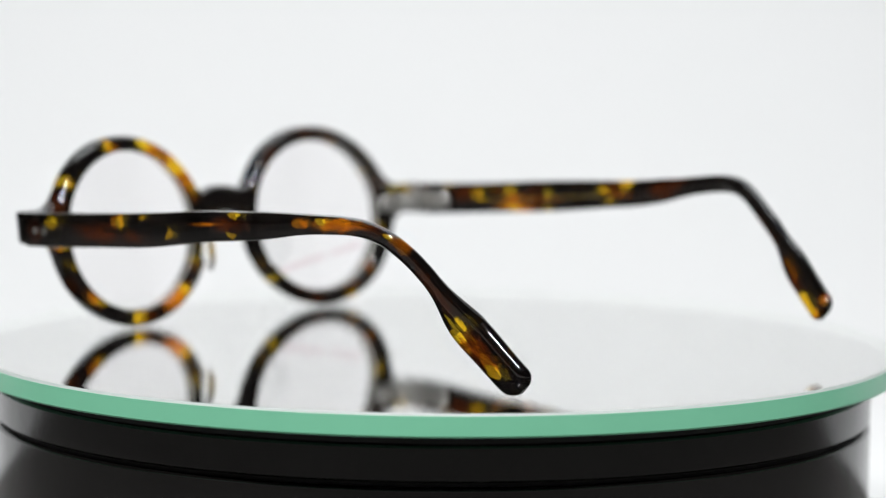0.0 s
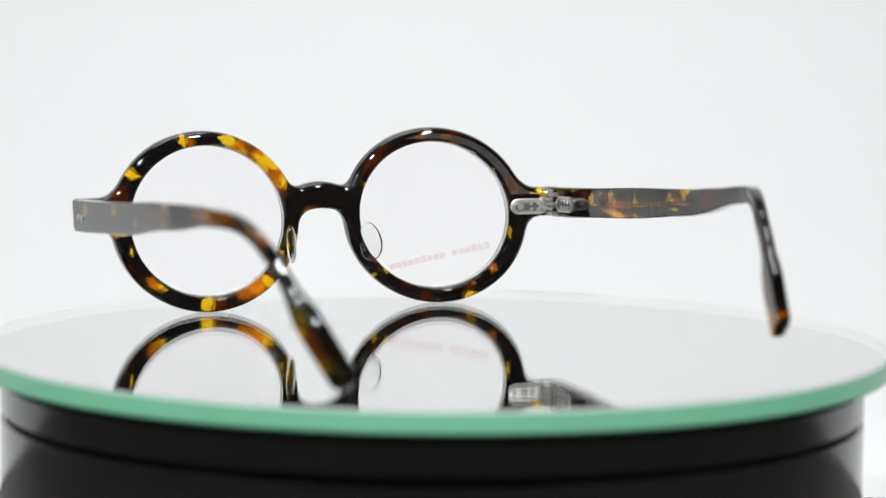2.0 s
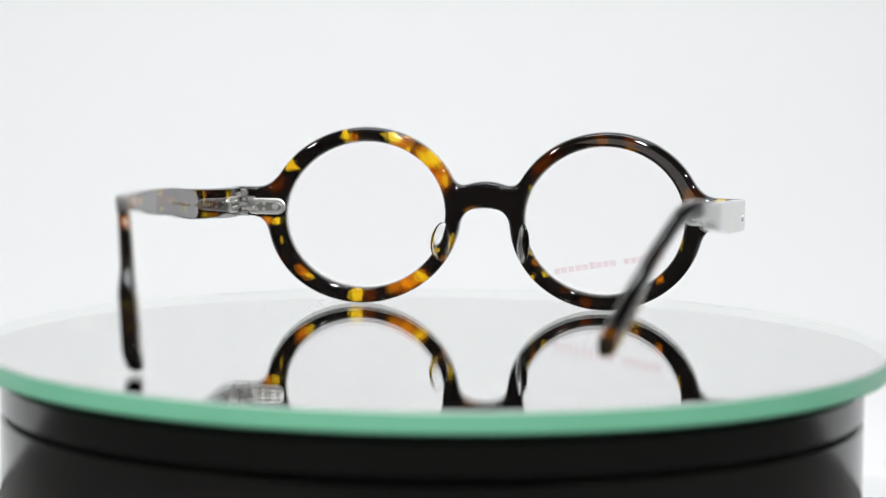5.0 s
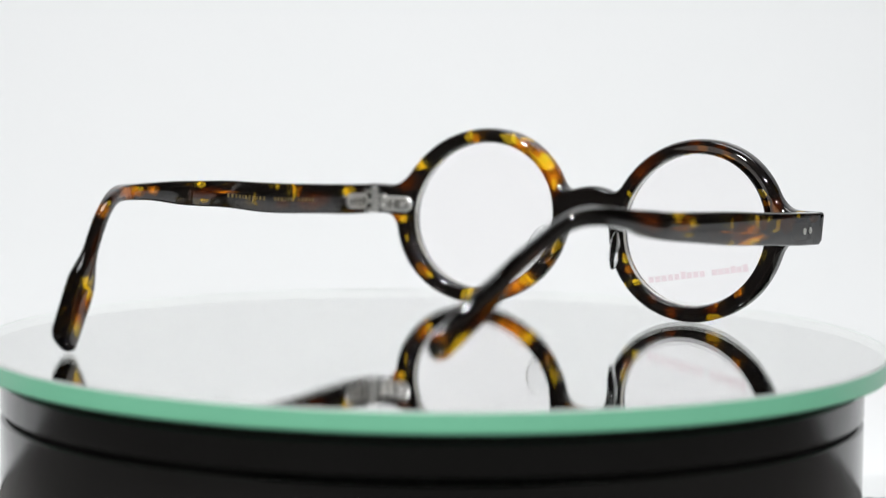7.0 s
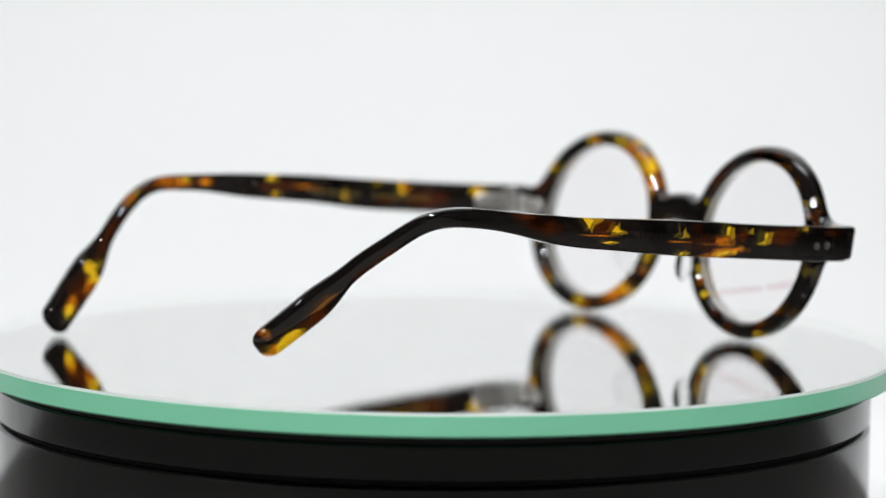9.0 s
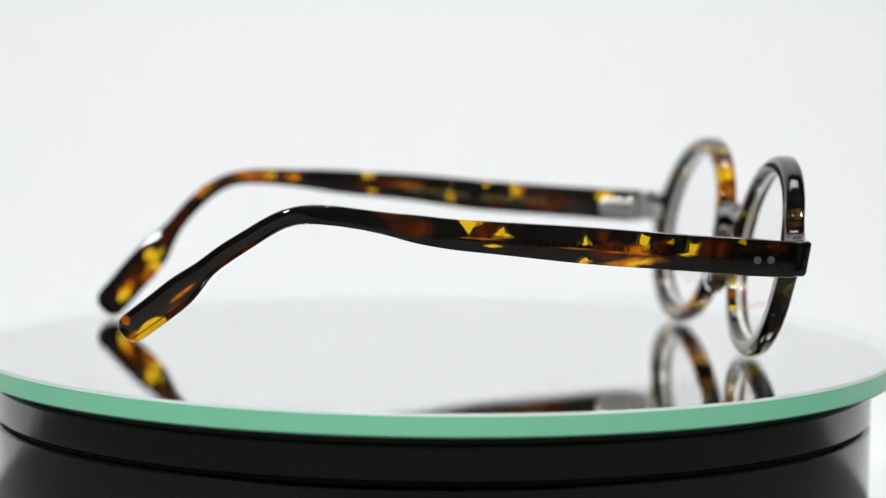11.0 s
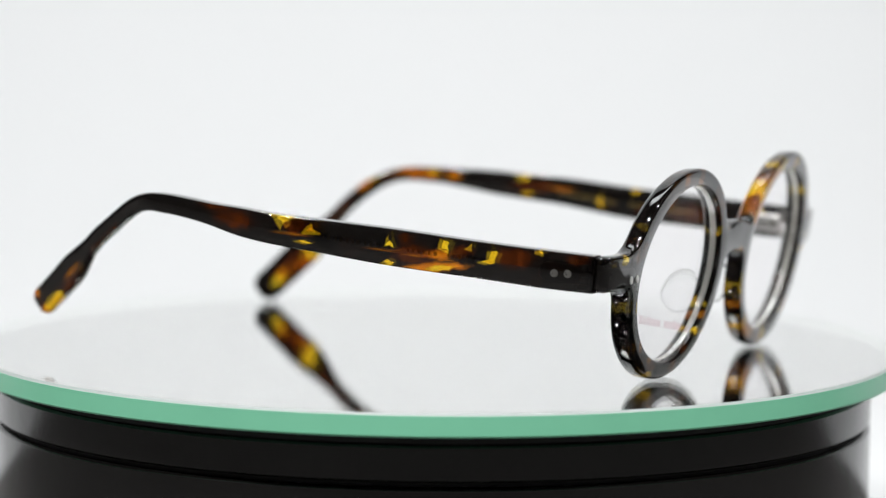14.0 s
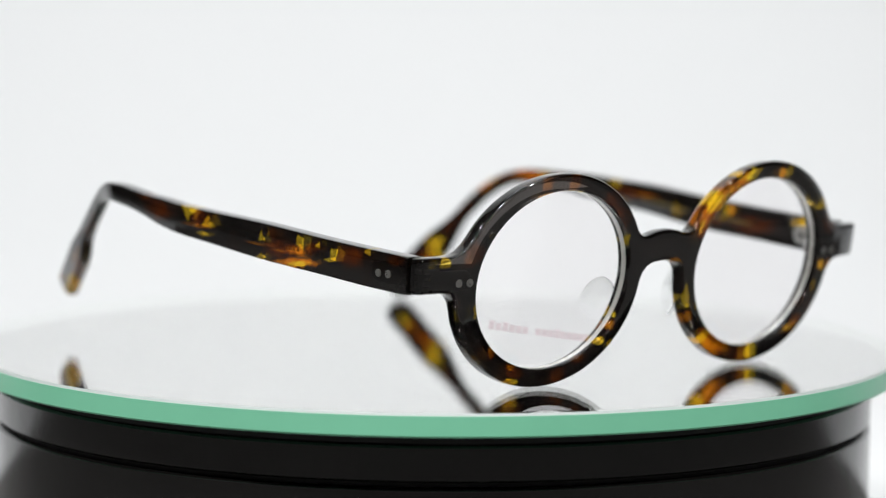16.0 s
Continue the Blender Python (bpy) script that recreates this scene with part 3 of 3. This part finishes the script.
        add_rod(bm, pose(inner - side * 0.0008, yy, zz, 0, 90, 0), 0.00042, 0.0006, 12)
        part("stud", bm, M_STEEL, temple, "tiny bright steel stud", angle=30)
    axis = inner - side * 0.0012
    for j in range(5):
        bm = bmesh.new()
        add_rod(bm, pose(axis, 0.0656, 0.0231 + 0.00125 * j), 0.00125, 0.00100)
        if j % 2 == 0:
            add_box(bm, pose(inner - side * 0.0006, 0.0642, 0.0231 + 0.00125 * j), (0.0012, 0.0030, 0.00100))
        part("hinge_barrel", bm, M_STEEL, temple, "steel hinge barrel", angle=30)
    bm = bmesh.new()
    add_rod(bm, pose(axis, 0.0656, 0.0290), 0.0009, 0.0006)
    part("hinge_pin", bm, M_STEEL, temple, "steel hinge pin", angle=30)
    # gold writing on the inner face, as plain bars
    bm = bmesh.new()
    rng = random.Random(7 + side)
    yy = 4.0
    while yy < 40:
        w = rng.uniform(0.7, 1.3)
        zc = np.interp(yy, rows[::-1, 0], rows[::-1, 1])
        if not 20.0 < yy < 22.6 and not 30.5 < yy < 32.5:
            add_box(bm, pose(inner - side * 0.00002, yy / 1000, (zc - 0.3) / 1000, 4.5, 0, 0), (0.00006, w / 1000 * 0.62, 0.0009))
        yy += w + 0.45
    part("gold_marking", bm, M_GOLD, temple, "fine gold printing, as plain bars", smooth=False)["kind"] = "stuff"
    return temple


def build_pad(parent, side):
    bm = bmesh.new()
    bmesh.ops.create_uvsphere(bm, u_segments=28, v_segments=18, radius=1)
    for v in bm.verts:
        v.co.x *= 1.0 if v.co.y < 0 else 1.15
        v.co.y *= 1 - 0.15 * v.co.z
    m = pose(side * 0.0110 - 0.0007, 0.0663, 0.0170, -20, side * 4, side * 25) @ Matrix.Diagonal((0.0012, 0.0040, 0.0051, 1))
    bmesh.ops.transform(bm, matrix=m, verts=bm.verts)
    part("nose_pad", bm, M_PAD, parent, "clear acetate nose pad").visible_shadow = False


def build_leaf(front, side):
    """Steel hinge leaf set into the back of the end piece."""
    def at(u, z, w):
        return Matrix.Translation(bend(side * u, z, w)) @ pose(0, 0, 0, -9.6, 0, side * -5) @ pose(0, 0, 0, 90, 0, 0)

    bm = bmesh.new()
    add_lozenge(bm, at(58.2, 24.8, -0.05), 0.0104, 0.0042, 0.0009)
    part("hinge_leaf", bm, M_STEEL, front, "steel hinge leaf with rounded ends", angle=30)
    # Recess of the leaf, its shade put into a darker lozenge.
    bm = bmesh.new()
    add_lozenge(bm, at(57.4, 24.8, -0.22), 0.0070, 0.0026, 0.0008)
    part("hinge_inlay", bm, M_RECESS, front, "field of the hinge leaf, coloured darker for the shade of a recess", angle=30)
    for u, z in itertools.product((58.6, 60.6), (24.1, 25.5)):
        bm = bmesh.new()
        add_rod(bm, at(u, z, -0.55), 0.00045, 0.0006, 12)
        part("stud", bm, M_STEEL, front, "tiny bright steel stud", angle=30)
    bm = bmesh.new()
    add_rod(bm, at(55.6, 24.8, -0.55), 0.0009, 0.0005, 16)
    part("screw", bm, M_STEEL, front, "small steel screw head", angle=30)
    for j in (1, 3):
        bm = bmesh.new()
        q = bend(side * 63.0, 23.1 + 1.25 * j, -0.6)
        add_box(bm, pose(q.x, q.y, q.z), (0.0036, 0.0020, 0.00100))
        part("hinge_lug", bm, M_STEEL, front, "steel hinge lug")


def build_glasses():
    glasses = new("eyeglasses", None)
    tagged(glasses, "round tortoiseshell acetate eyeglasses, open, standing on the mirror", "eyeglasses")
    front = build_front(glasses)
    for side, mat in ((-1, M_TEMPLE_L), (1, M_TEMPLE_R)):
        build_lens(glasses, side)
        build_temple(glasses, side, mat)
        build_pad(glasses, side)
        build_leaf(front, side)
    return glasses


build_studio()
MIRROR_DISC = build_turntable()
GLASSES = build_glasses()
SPEED = 11.576  # degrees a second, steady
TURN = [(0.5 * k, 0.1 - SPEED * (0.5 * k - 4.0)) for k in range(33)]


def motions():
    walk(GLASSES, [(t, pose(0, 0, 0.0004, 0, 0, a)) for t, a in TURN])
    walk(FOCUS, [(t, pose(0, y, 0.03)) for t, y in ((0.0, -0.078), (1.6, -0.078), (1.9, 0.060), (5.0, 0.055), (7.0, 0.025), (8.1, 0.005), (8.4, -0.055), (9.7, -0.062), (12.0, -0.067), (16.0, -0.080))])
    walk(MIRROR_DISC, [(t, pose(0, 0, 0, 0, 0, a)) for t, a in TURN])


motions()
